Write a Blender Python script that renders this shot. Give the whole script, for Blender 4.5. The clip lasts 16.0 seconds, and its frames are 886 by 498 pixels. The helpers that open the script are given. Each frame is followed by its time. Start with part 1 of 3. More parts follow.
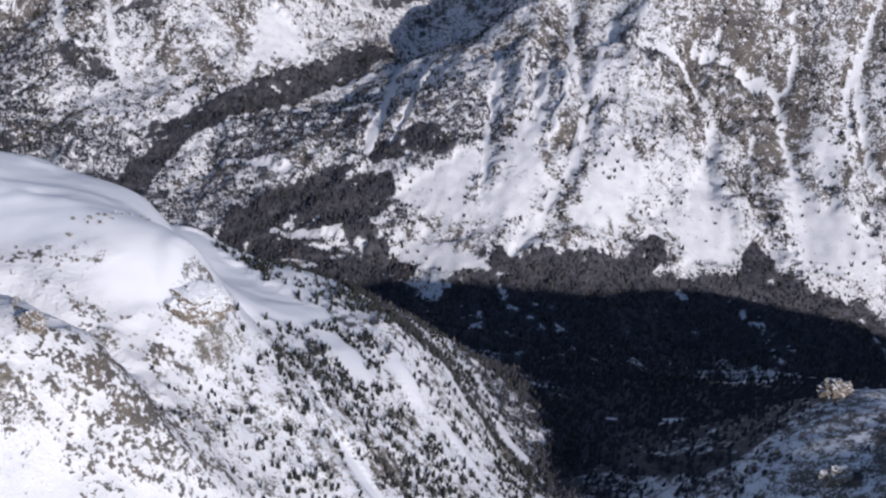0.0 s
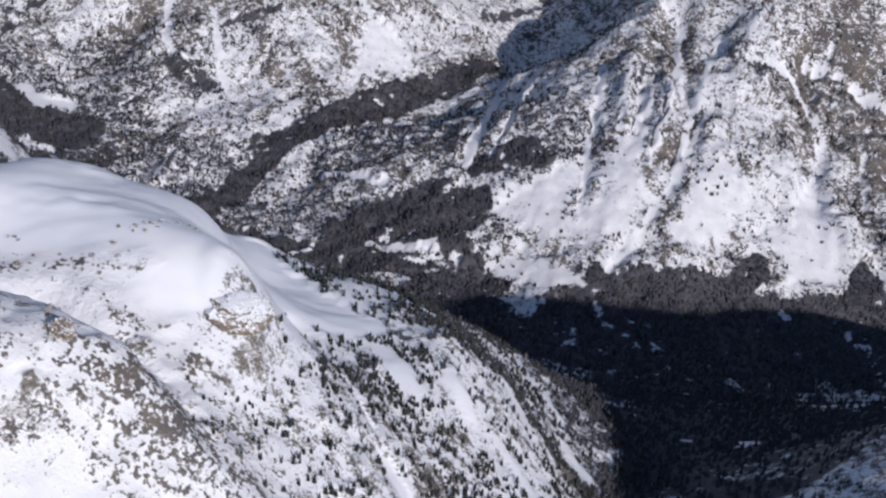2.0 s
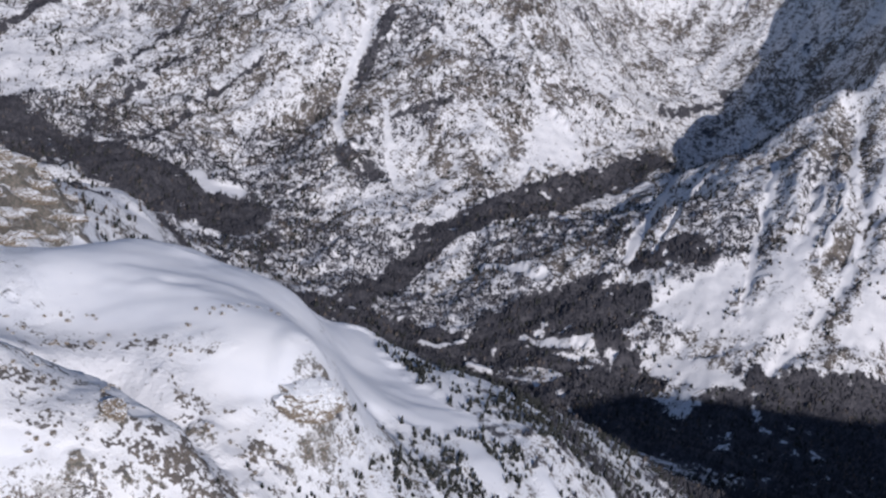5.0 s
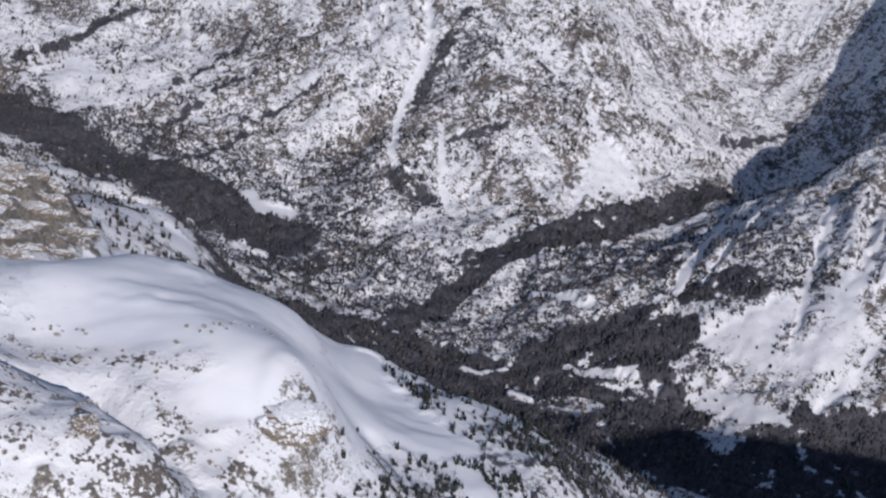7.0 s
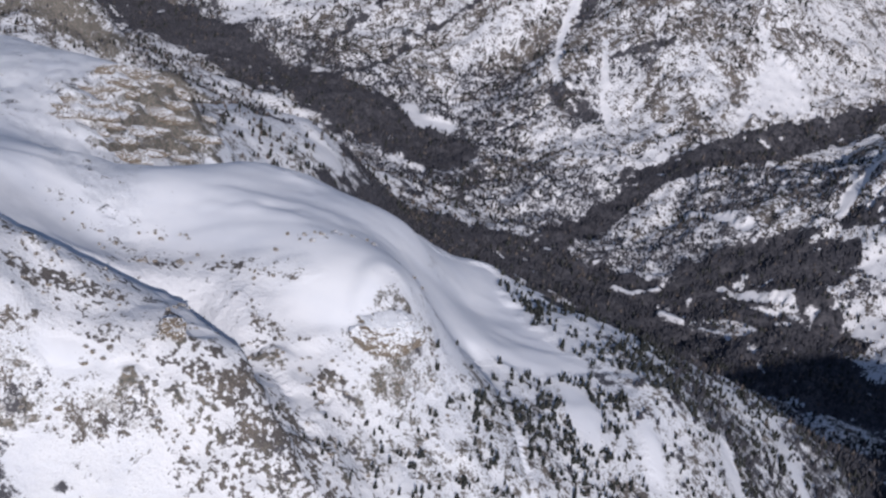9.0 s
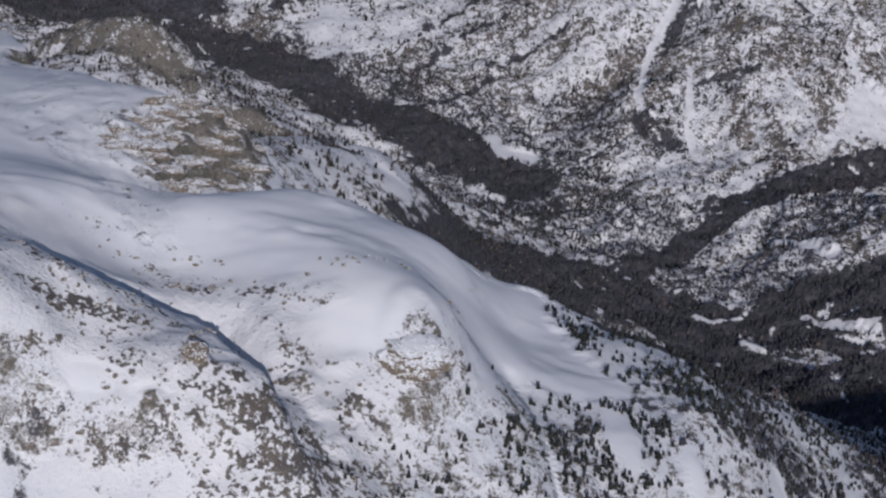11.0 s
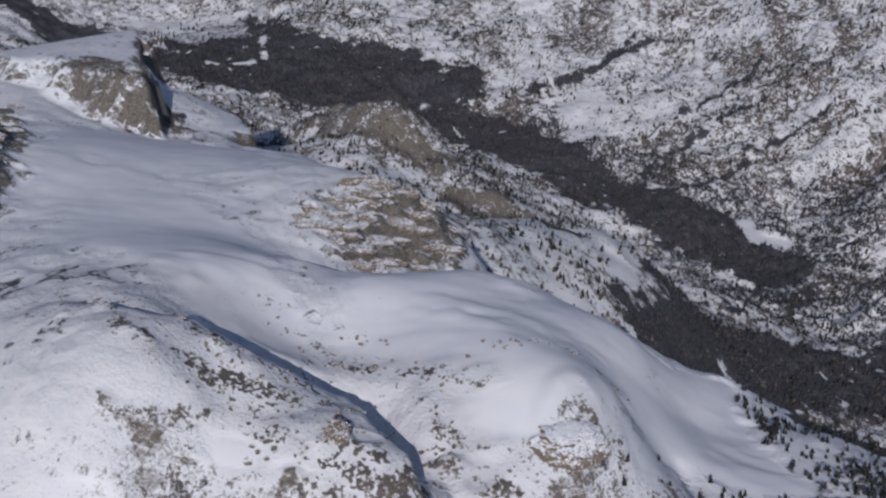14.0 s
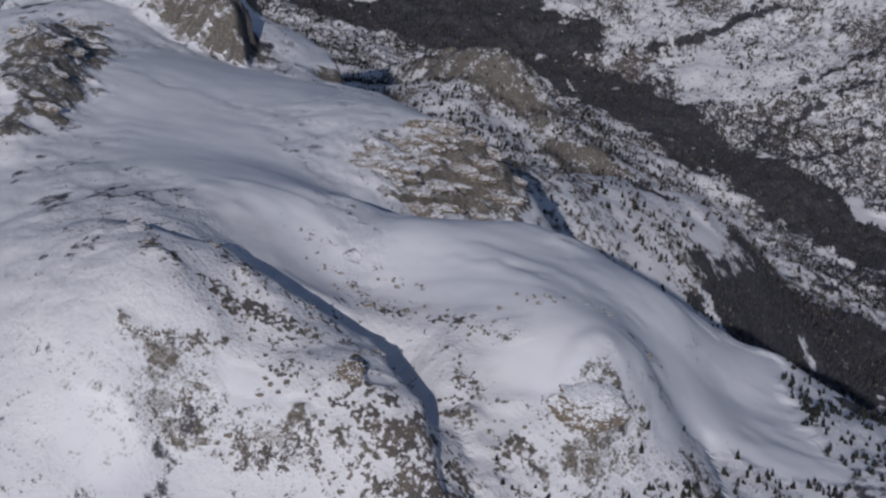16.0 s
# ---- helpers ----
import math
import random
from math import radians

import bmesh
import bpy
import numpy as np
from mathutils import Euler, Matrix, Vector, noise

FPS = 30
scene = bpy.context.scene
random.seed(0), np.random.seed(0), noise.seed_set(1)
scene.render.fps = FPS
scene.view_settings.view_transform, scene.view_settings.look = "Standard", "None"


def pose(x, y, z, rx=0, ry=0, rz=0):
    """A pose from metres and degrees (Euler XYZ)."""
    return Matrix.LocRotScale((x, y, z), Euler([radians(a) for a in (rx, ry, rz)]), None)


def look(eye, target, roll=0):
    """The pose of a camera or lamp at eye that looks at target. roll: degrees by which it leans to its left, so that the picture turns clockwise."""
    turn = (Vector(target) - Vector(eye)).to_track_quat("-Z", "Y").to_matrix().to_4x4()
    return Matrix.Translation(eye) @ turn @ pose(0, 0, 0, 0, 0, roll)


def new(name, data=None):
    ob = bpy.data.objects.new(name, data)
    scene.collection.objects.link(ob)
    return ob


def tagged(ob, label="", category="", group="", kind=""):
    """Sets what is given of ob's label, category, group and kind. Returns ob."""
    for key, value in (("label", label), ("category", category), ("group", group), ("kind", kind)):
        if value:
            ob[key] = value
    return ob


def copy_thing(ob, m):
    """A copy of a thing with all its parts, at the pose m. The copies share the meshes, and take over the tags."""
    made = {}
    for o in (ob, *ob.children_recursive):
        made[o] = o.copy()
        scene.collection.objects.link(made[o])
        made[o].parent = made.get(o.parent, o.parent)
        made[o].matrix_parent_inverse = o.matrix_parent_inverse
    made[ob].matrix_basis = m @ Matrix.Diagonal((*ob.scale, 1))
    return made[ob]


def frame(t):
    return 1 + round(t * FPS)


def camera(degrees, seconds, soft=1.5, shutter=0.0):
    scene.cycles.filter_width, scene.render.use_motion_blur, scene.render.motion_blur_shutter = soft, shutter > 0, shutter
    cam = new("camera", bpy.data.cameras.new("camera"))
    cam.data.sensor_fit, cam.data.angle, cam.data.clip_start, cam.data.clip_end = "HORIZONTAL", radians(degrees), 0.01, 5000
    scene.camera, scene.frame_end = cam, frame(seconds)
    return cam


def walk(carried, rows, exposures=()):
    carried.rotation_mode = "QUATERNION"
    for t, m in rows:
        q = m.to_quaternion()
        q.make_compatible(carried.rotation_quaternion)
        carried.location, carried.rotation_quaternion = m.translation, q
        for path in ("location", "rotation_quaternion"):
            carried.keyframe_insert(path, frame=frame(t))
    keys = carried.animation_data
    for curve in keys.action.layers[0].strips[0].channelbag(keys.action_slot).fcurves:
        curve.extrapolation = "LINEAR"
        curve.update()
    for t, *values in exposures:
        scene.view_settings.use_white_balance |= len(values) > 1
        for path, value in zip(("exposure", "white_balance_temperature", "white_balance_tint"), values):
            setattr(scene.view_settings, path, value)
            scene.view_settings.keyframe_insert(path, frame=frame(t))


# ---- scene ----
cam = camera(31.98, 16.0, soft=2.4)
PATH = [
    (0.0, pose(0.0, 0.0, 1044.4, 68.35, -12.29, 4.83)),
    (0.5, pose(16.0, 8.1, 1044.6, 67.25, -12.15, 5.72)),
    (1.0, pose(32.0, 16.2, 1044.8, 67.71, -11.49, 6.73)),
    (1.5, pose(47.7, 24.4, 1045.1, 68.02, -11.51, 8.16)),
    (2.0, pose(63.3, 32.8, 1045.4, 67.94, -11.20, 9.80)),
    (2.5, pose(78.7, 41.5, 1045.6, 67.60, -11.18, 11.38)),
    (3.0, pose(94.0, 50.4, 1045.9, 67.28, -11.08, 13.20)),
    (3.5, pose(109.1, 59.8, 1046.2, 67.93, -10.25, 14.77)),
    (4.0, pose(124.0, 69.5, 1046.5, 68.58, -10.01, 16.01)),
    (4.5, pose(138.6, 79.4, 1046.8, 69.47, -9.97, 17.04)),
    (7.0, pose(208.2, 132.2, 1047.4, 70.40, -10.27, 21.30)),
    (7.5, pose(222.1, 143.1, 1047.6, 70.01, -10.12, 22.96)),
    (8.0, pose(235.9, 154.0, 1047.9, 69.77, -9.50, 24.69)),
    (8.5, pose(249.6, 164.6, 1048.0, 68.47, -10.05, 26.72)),
    (9.0, pose(263.1, 174.8, 1047.9, 66.18, -8.92, 28.48)),
    (11.5, pose(326.4, 218.9, 1044.0, 67.77, -5.50, 34.93)),
    (12.0, pose(338.0, 230.6, 1044.0, 69.28, -4.22, 38.35)),
    (12.5, pose(349.4, 242.9, 1044.2, 69.63, -3.74, 38.87)),
    (13.0, pose(360.3, 255.8, 1044.4, 69.37, -4.02, 39.68)),
    (13.5, pose(370.9, 269.0, 1044.4, 69.03, -4.34, 41.28)),
    (14.0, pose(381.3, 282.6, 1044.3, 69.20, -3.55, 42.75)),
    (14.5, pose(391.3, 296.4, 1044.2, 69.22, -3.92, 44.24)),
    (15.0, pose(401.1, 310.4, 1044.2, 67.77, -4.90, 45.90)),
    (15.5, pose(410.8, 324.6, 1044.3, 67.01, -4.77, 47.54)),
    (16.0, pose(420.3, 338.9, 1044.5, 66.77, -6.20, 49.10)),
]
walk(cam, PATH, exposures=[(0.0, -0.06, 6200, 17), (4.5, -0.17, 6200, 17), (9.2, -0.22, 6200, 17), (11.5, -0.64, 6200, 17), (12.5, -0.64, 6200, 17), (14.5, -0.69, 6200, 17), (16.0, -0.9, 6200, 17)])

# ---- light: low winter sun over a clear sky ----
SUN_EL, SUN_AZ = 23.0, 143.0  # degrees; azimuth clockwise from +y
world = bpy.data.worlds.new("sky")
scene.world = world
world.use_nodes = True
sky = world.node_tree.nodes.new("ShaderNodeTexSky")
sky.sky_type, sky.sun_disc = "NISHITA", False
sky.sun_elevation, sky.sun_rotation, sky.altitude = radians(SUN_EL), radians(SUN_AZ), 2000
back = world.node_tree.nodes["Background"]
back.inputs["Strength"].default_value = 0.089
world.node_tree.links.new(sky.outputs["Color"], back.inputs["Color"])
sun = new("sun", bpy.data.lights.new("sun", "SUN"))
sun.data.energy, sun.data.angle, sun.data.color = 3.75, radians(0.55), (1.0, 0.95, 0.88)
toward = Vector((math.sin(radians(SUN_AZ)) * math.cos(radians(SUN_EL)), math.cos(radians(SUN_AZ)) * math.cos(radians(SUN_EL)), math.sin(radians(SUN_EL))))
sun.matrix_world = look(toward * 3000, (0, 0, 0))


# ---- materials ----
def material(name):
    m = bpy.data.materials.new(name)
    m.use_nodes = True
    t = m.node_tree
    return m, t, t.nodes["Principled BSDF"]


def node(t, kind, **values):
    n = t.nodes.new(kind)
    for key, value in values.items():
        n.inputs[key].default_value = value
    return n


def tie(t, a, b):
    t.links.new(a, b)


def noise_at(t, where, scale, detail=3.0, rough=0.55):
    n = node(t, "ShaderNodeTexNoise", Scale=scale, Detail=detail, Roughness=rough)
    tie(t, where, n.inputs["Vector"])
    return n.outputs["Fac"]


def calc(t, op, a, b=None, c=None):
    n = t.nodes.new("ShaderNodeMath")
    n.operation = op
    for k, v in enumerate((a, b, c)):
        if v is None:
            continue
        if isinstance(v, (int, float)):
            n.inputs[k].default_value = v
        else:
            tie(t, v, n.inputs[k])
    return n.outputs[0]


def step(t, v, low, high):
    n = t.nodes.new("ShaderNodeMapRange")
    n.interpolation_type = "SMOOTHSTEP"
    tie(t, v, n.inputs["Value"])
    n.inputs["From Min"].default_value, n.inputs["From Max"].default_value = low, high
    return n.outputs["Result"]


def blend(t, f, a, b):
    n = t.nodes.new("ShaderNodeMix")
    n.data_type = "RGBA"
    tie(t, f, n.inputs["Factor"])
    for v, k in ((a, 6), (b, 7)):
        if isinstance(v, tuple):
            n.inputs[k].default_value = (*v, 1)
        else:
            tie(t, v, n.inputs[k])
    return n.outputs[2]


def attribute(t, name):
    n = t.nodes.new("ShaderNodeAttribute")
    n.attribute_name = name
    return n.outputs["Fac"]


def ground_material():
    m, t, b = material("snowy_ground")
    where = t.nodes.new("ShaderNodeTexCoord").outputs["Object"]
    wood, rock, clean, brush, tan = (attribute(t, n) for n in ("wood", "rock", "clean", "brush", "tan"))
    big = noise_at(t, where, 0.02)
    # the far hillsides carry clumpier growth than the near snow
    near_mid, near_fine = noise_at(t, where, 0.1, 4), noise_at(t, where, 0.42, 6, 0.74)
    far_mid, far_fine = noise_at(t, where, 0.075, 3, 0.6), noise_at(t, where, 0.27, 3, 0.6)

    def by_place(a, b):
        return calc(t, "ADD", calc(t, "MULTIPLY", b, tan), calc(t, "MULTIPLY", a, calc(t, "SUBTRACT", 1.0, tan)))

    mid, fine = by_place(far_mid, near_mid), by_place(far_fine, near_fine)
    snow = blend(t, step(t, big, 0.35, 0.7), (0.78, 0.80, 0.84), (0.86, 0.87, 0.89))
    # far snow darkened in colour to stand in for haze, bright drifts near by
    hazed_snow = blend(t, step(t, noise_at(t, where, 0.05, 4), 0.35, 0.65), (0.69, 0.70, 0.725), (0.78, 0.785, 0.805))
    snow = blend(t, tan, hazed_snow, snow)
    # bare scrub and stones that poke through thin snow
    speck = calc(t, "ADD", calc(t, "MULTIPLY", mid, 0.45), calc(t, "MULTIPLY", fine, 0.55))
    level = calc(t, "SUBTRACT", 0.665, calc(t, "MULTIPLY", brush, 0.20))
    poke = step(t, calc(t, "SUBTRACT", speck, level), -0.02, 0.035)
    earth = blend(t, step(t, noise_at(t, where, 0.035, 3), 0.42, 0.6), (0.12, 0.109, 0.105), (0.20, 0.172, 0.148))
    earth = blend(t, calc(t, "MULTIPLY", tan, step(t, noise_at(t, where, 0.06, 3), 0.38, 0.6)), earth, (0.23, 0.204, 0.178))
    # turf, grit and loose stones
    earth = blend(t, step(t, noise_at(t, where, 0.9, 5, 0.7), 0.38, 0.66), earth, (0.085, 0.078, 0.072))
    # crags: brown stone with snow on the ledges
    stone = blend(t, step(t, noise_at(t, where, 0.34, 6, 0.75), 0.38, 0.64), (0.098, 0.097, 0.087), (0.235, 0.207, 0.177))
    slabs = step(t, calc(t, "ADD", calc(t, "MULTIPLY", rock, 0.24), speck), 0.59, 0.68)
    slabs = calc(t, "MULTIPLY", slabs, step(t, rock, 0.02, 0.25))
    lean = t.nodes.new("ShaderNodeSeparateXYZ")
    tie(t, t.nodes.new("ShaderNodeNewGeometry").outputs["True Normal"], lean.inputs[0])
    steep = step(t, calc(t, "ADD", lean.outputs["Z"], calc(t, "MULTIPLY", calc(t, "SUBTRACT", speck, 0.5), 1.2)), 0.62, 0.42)
    slabs = calc(t, "MAXIMUM", slabs, calc(t, "MULTIPLY", steep, tan))
    floor = blend(t, step(t, calc(t, "SUBTRACT", speck, 0.46), 0.0, 0.1), (0.052, 0.052, 0.062), (0.092, 0.09, 0.1))
    litter = step(t, calc(t, "ADD", wood, calc(t, "MULTIPLY", calc(t, "SUBTRACT", speck, 0.5), 2.4)), 0.30, 0.62)
    litter = calc(t, "MULTIPLY", litter, step(t, wood, 0.02, 0.2))
    c = blend(t, poke, snow, earth)
    c = blend(t, slabs, c, stone)
    c = blend(t, litter, c, floor)
    tie(t, c, b.inputs["Base Color"])
    b.inputs["Roughness"].default_value = 0.75
    b.inputs["Specular IOR Level"].default_value = 0.2
    bump = node(t, "ShaderNodeBump", Strength=0.75, Distance=2.4)
    relief = calc(t, "MULTIPLY", calc(t, "ADD", calc(t, "MULTIPLY", fine, 0.6), mid), calc(t, "SUBTRACT", 1.04, clean))
    tie(t, relief, bump.inputs["Height"])
    tie(t, bump.outputs["Normal"], b.inputs["Normal"])
    return m


def crag_material(name, hold):
    """Brown weathered stone that carries snow wherever it is flat enough to hold it."""
    m, t, b = material(name)
    where = t.nodes.new("ShaderNodeTexCoord").outputs["Object"]
    up = t.nodes.new("ShaderNodeSeparateXYZ")
    tie(t, t.nodes.new("ShaderNodeNewGeometry").outputs["Normal"], up.inputs[0])
    grain, coarse = noise_at(t, where, 0.9, 5, 0.65), noise_at(t, where, 0.22, 4)
    stone = blend(t, step(t, grain, 0.35, 0.68), (0.12, 0.10, 0.08), (0.28, 0.232, 0.18))
    lies = step(t, calc(t, "ADD", up.outputs["Z"], calc(t, "MULTIPLY", calc(t, "SUBTRACT", calc(t, "ADD", coarse, grain), 1.0), 1.6)), hold, hold + 0.22)
    tie(t, blend(t, lies, stone, (0.82, 0.84, 0.87)), b.inputs["Base Color"])
    b.inputs["Roughness"].default_value = 0.85
    bump = node(t, "ShaderNodeBump", Strength=0.8, Distance=0.6)
    tie(t, grain, bump.inputs["Height"])
    tie(t, bump.outputs["Normal"], b.inputs["Normal"])
    return m


def tree_material(name, low, high, frost):
    m, t, b = material(name)
    where = t.nodes.new("ShaderNodeTexCoord").outputs["Object"]
    r = t.nodes.new("ShaderNodeNewGeometry").outputs["Random Per Island"]
    c = blend(t, r, low, high)
    c = blend(t, calc(t, "MULTIPLY", step(t, noise_at(t, where, 0.9, 3), 0.55, 0.72), frost), c, (0.72, 0.74, 0.78))
    tie(t, c, b.inputs["Base Color"])
    b.inputs["Roughness"].default_value = 0.9
    b.inputs["Specular IOR Level"].default_value = 0.1
    return m


GROUND = ground_material()
CRAG = crag_material("snowy_crag", 0.68)
KNOB = crag_material("snow_capped_crag", 0.42)
CONIFER = tree_material("conifer", (0.042, 0.043, 0.052), (0.07, 0.069, 0.08), 0.05)
BARE_WOOD = tree_material("leafless_wood", (0.06, 0.052, 0.05), (0.16, 0.135, 0.12), 0.2)
FIR = tree_material("fir_needles", (0.021, 0.024, 0.022), (0.045, 0.047, 0.042), 0.2)
BARK = tree_material("bark", (0.06, 0.045, 0.035), (0.11, 0.085, 0.065), 0.1)

# ---- landform: ridge, dale and slope lines (x, y, height), rounded to the nearest few metres ----
PLATEAU = [(-1150, 1210, 560), (-890, 1080, 573), (-670, 965, 576), (-510, 950, 598), (-420, 925, 596), (-360, 845, 606),
           (-345, 803, 572), (-325, 878, 580), (-275, 886, 574), (-224, 902, 559), (-878, 1116, 571), (-740, 1120, 572), (-604, 1100, 574)]
FRONT = [(-218, 935, 559), (-190, 925, 545), (-165, 915, 531), (-304, 809, 525), (-237, 870, 540), (-193, 894, 523), (-152, 975, 503), (-85, 1027, 478), (-250, 700, 440),
         (-480, 640, 470), (-60, 800, 400), (-760, 700, 470), (-1200, 800, 430), (40, 1000, 400), (-1500, 1200, 420)]
DOME = [(-390, 1008, 560), (-275, 1031, 566), (-180, 1065, 566), (-325, 1170, 577), (-360, 1222, 565), (-305, 1250, 549), (-388, 1202, 574), (-268, 1328, 492), (-263, 1239, 551), (-155, 1080, 546),
        (-225, 990, 540), (-410, 1110, 585), (-320, 1000, 555), (-480, 1060, 590), (-191, 1120, 570)]
FLANK = [(-78, 1121, 479), (-33, 1249, 465), (0, 1288, 448), (62, 1308, 387), (119, 1364, 332), (94, 1500, 326),
         (-28, 1547, 362), (-189, 1338, 472), (-238, 1374, 474), (-150, 1305, 474), (-153, 1184, 503), (-165, 1234, 490), (-203, 1254, 491), (-245, 1250, 530), (-194, 1147, 543), (-150, 1157, 501), (-91, 1277, 470),
         (-120, 1660, 250), (155, 1300, 334), (-400, 1440, 330), (-430, 1600, 150), (-200, 1750, 130), (-290, 1450, 380)]
BACK = [(-591, 1217, 579), (-548, 1190, 562), (-562, 1272, 574), (-540, 1305, 556), (-516, 1262, 524), (-528, 1350, 518), (-577, 1375, 500), (-500, 1180, 532), (-495, 1137, 550), (-1005, 1317, 535), (-1045, 1355, 560),
        (-690, 1660, 380), (-775, 1960, 301), (-688, 2000, 221), (-1189, 2158, 153), (-1000, 1800, 300), (-1527, 2288, 225),
        (-1620, 2271, 191), (-1914, 2170, 141), (-1451, 2309, 190), (-1300, 1650, 330), (-1800, 1800, 200), (-575, 2000, 95), (-300, 2050, 60), (-560, 1750, 200)]
RIVER = [(-3000, 2560, 170), (-2450, 2520, 140), (-1900, 2620, 105), (-1500, 2680, 72), (-1180, 2600, 50), (-860, 2610, 25),
         (-600, 2560, 12), (-412, 2490, 2), (-189, 2419, 0), (-48, 2440, 2), (400, 2480, 0), (900, 2500, -10), (1700, 2600, -20)]
SIDE_DALE = [(-560, 2780, 45), (-504, 2860, 78), (-390, 2980, 95), (-265, 3155, 118), (-240, 3400, 165), (-320, 3660, 215),
             (-380, 4000, 330)]
FAR_SLOPE = [(-2687, 2700, 145), (-2274, 2760, 185), (-2045, 2780, 165), (-1741, 2819, 122), (-1486, 2889, 117),
             (-1332, 2878, 112), (-971, 2792, 44), (-811, 2861, 55), (-668, 2880, 77), (-949, 3086, 150), (-696, 2997, 105),
             (-670, 3060, 170), (-606, 3275, 270), (-603, 3582, 424), (-1027, 3154, 240), (-1314, 3099, 200), (-1366, 3334, 324),
             (-1109, 3319, 330), (-1853, 3132, 247), (-1403, 3183, 225), (-873, 3040, 160), (-1161, 2955, 118)]
FAN_PEAK = [(-75, 3120, 262), (-27, 3190, 300), (20, 3260, 340), (72, 3330, 385), (-388, 2734, 74), (-248, 2774, 133), (-165, 2906, 188), (25, 2914, 262), (75, 3004, 317), (37, 2648, 130), (-70, 2520, 24),
            (73, 2509, 62), (230, 2689, 158), (268, 2599, 82), (403, 2627, 62), (441, 3031, 250), (461, 2902, 200), (276, 3053, 335),
            (195, 3238, 390), (366, 3161, 370), (480, 3201, 365), (620, 3120, 300), (670, 2724, 100), (310, 3400, 640), (330, 3580, 800), (520, 3470, 860), (900, 3000, 250),
            (-60, 3390, 188), (10, 3490, 215), (90, 3650, 260), (-110, 3780, 240)]
SHADE_RIDGE = [(395, 1358, 464), (322, 1226, 439), (292, 1480, 345), (560, 1300, 520), (850, 1280, 650), (1150, 1500, 600),
               (700, 1700, 405), (420, 1900, 220), (1000, 2000, 390), (1400, 1640, 600), (230, 1150, 370), (300, 900, 380), (600, 700, 645), (1500, 900, 820)]
RIM = [(-3600, 3300, 620), (-3000, 3900, 900), (-2000, 4000, 820), (-1200, 4200, 1000), (-600, 4400, 900), (300, 4500, 1050),
       (1300, 4200, 1000), (2000, 3300, 800), (2400, 2400, 500), (-3600, 1800, 500), (-2600, 1200, 450), (-1500, 0, 350), (0, -600, 250),
       (1500, -200, 500), (200, 300, 300), (-600, 200, 300)]


def spline(points):
    """A thin, slightly slack sheet laid over the landform lines."""
    p = np.array(points, float)
    d = np.hypot(p[:, None, 0] - p[None, :, 0], p[:, None, 1] - p[None, :, 1]) / 1000
    k = np.where(d > 0, d * d * np.log(d + 1e-9), 0) + np.eye(len(p)) * 2e-4
    a = np.c_[np.ones(len(p)), p[:, :2] / 1000]
    m = np.block([[k, a], [a.T, np.zeros((3, 3))]])
    return p, np.linalg.solve(m, np.r_[p[:, 2], 0, 0, 0])


LAND, WEIGHTS = spline(PLATEAU + FRONT + DOME + FLANK + BACK + RIVER + SIDE_DALE + FAR_SLOPE + FAN_PEAK + SHADE_RIDGE + RIM)


def sheet(x, y):
    z = WEIGHTS[-3] + WEIGHTS[-2] * x / 1000 + WEIGHTS[-1] * y / 1000
    for (px, py, _), w in zip(LAND, WEIGHTS):
        d = ((x - px) ** 2 + (y - py) ** 2) / 1e6 + 1e-12
        z = z + w * 0.5 * d * np.log(d)
    return z


def lattice(x, y, size, seed):
    """Smooth value noise, -1 to 1."""
    gx, gy = x / size, y / size
    ix, iy = np.floor(gx).astype(np.int64), np.floor(gy).astype(np.int64)
    fx, fy = gx - ix, gy - iy
    fx, fy = fx * fx * fx * (fx * (fx * 6 - 15) + 10), fy * fy * fy * (fy * (fy * 6 - 15) + 10)

    def corner(a, b):
        h = (a * 374761393 + b * 668265263 + seed * 974634777) & 0x7FFFFFFF
        h = ((h ^ (h >> 13)) * 1274126177) & 0x7FFFFFFF
        return ((h ^ (h >> 16)) & 0xFFFF) / 32767.5 - 1

    low = corner(ix, iy) * (1 - fx) + corner(ix + 1, iy) * fx
    high = corner(ix, iy + 1) * (1 - fx) + corner(ix + 1, iy + 1) * fx
    return low * (1 - fy) + high * fy


def fractal(x, y, size, octaves, seed, fall=0.5):
    total, gain = 0 * x, 1.0
    for n in range(octaves):
        total = total + gain * lattice(x + 17.3 * n, y - 9.1 * n, size / 2**n, seed + n)
        gain *= fall
    return total


def nearness(x, y, line, width):
    """1 on a line, falling to 0 at that width from it, and how far along it (0 to 1)."""
    best, along = np.full(np.shape(x), 1e9), np.zeros(np.shape(x))
    for n, ((ax, ay), (bx, by)) in enumerate(zip(line, line[1:])):
        dx, dy = bx - ax, by - ay
        s = np.clip(((x - ax) * dx + (y - ay) * dy) / (dx * dx + dy * dy), 0, 1)
        d = np.hypot(x - ax - s * dx, y - ay - s * dy)
        along = np.where(d < best, (n + s) / (len(line) - 1), along)
        best = np.minimum(best, d)
    return np.clip(1 - best / width, 0, 1), along


def smooth(v, low, high):
    s = np.clip((v - low) / (high - low), 0, 1)
    return s * s * (3 - 2 * s)


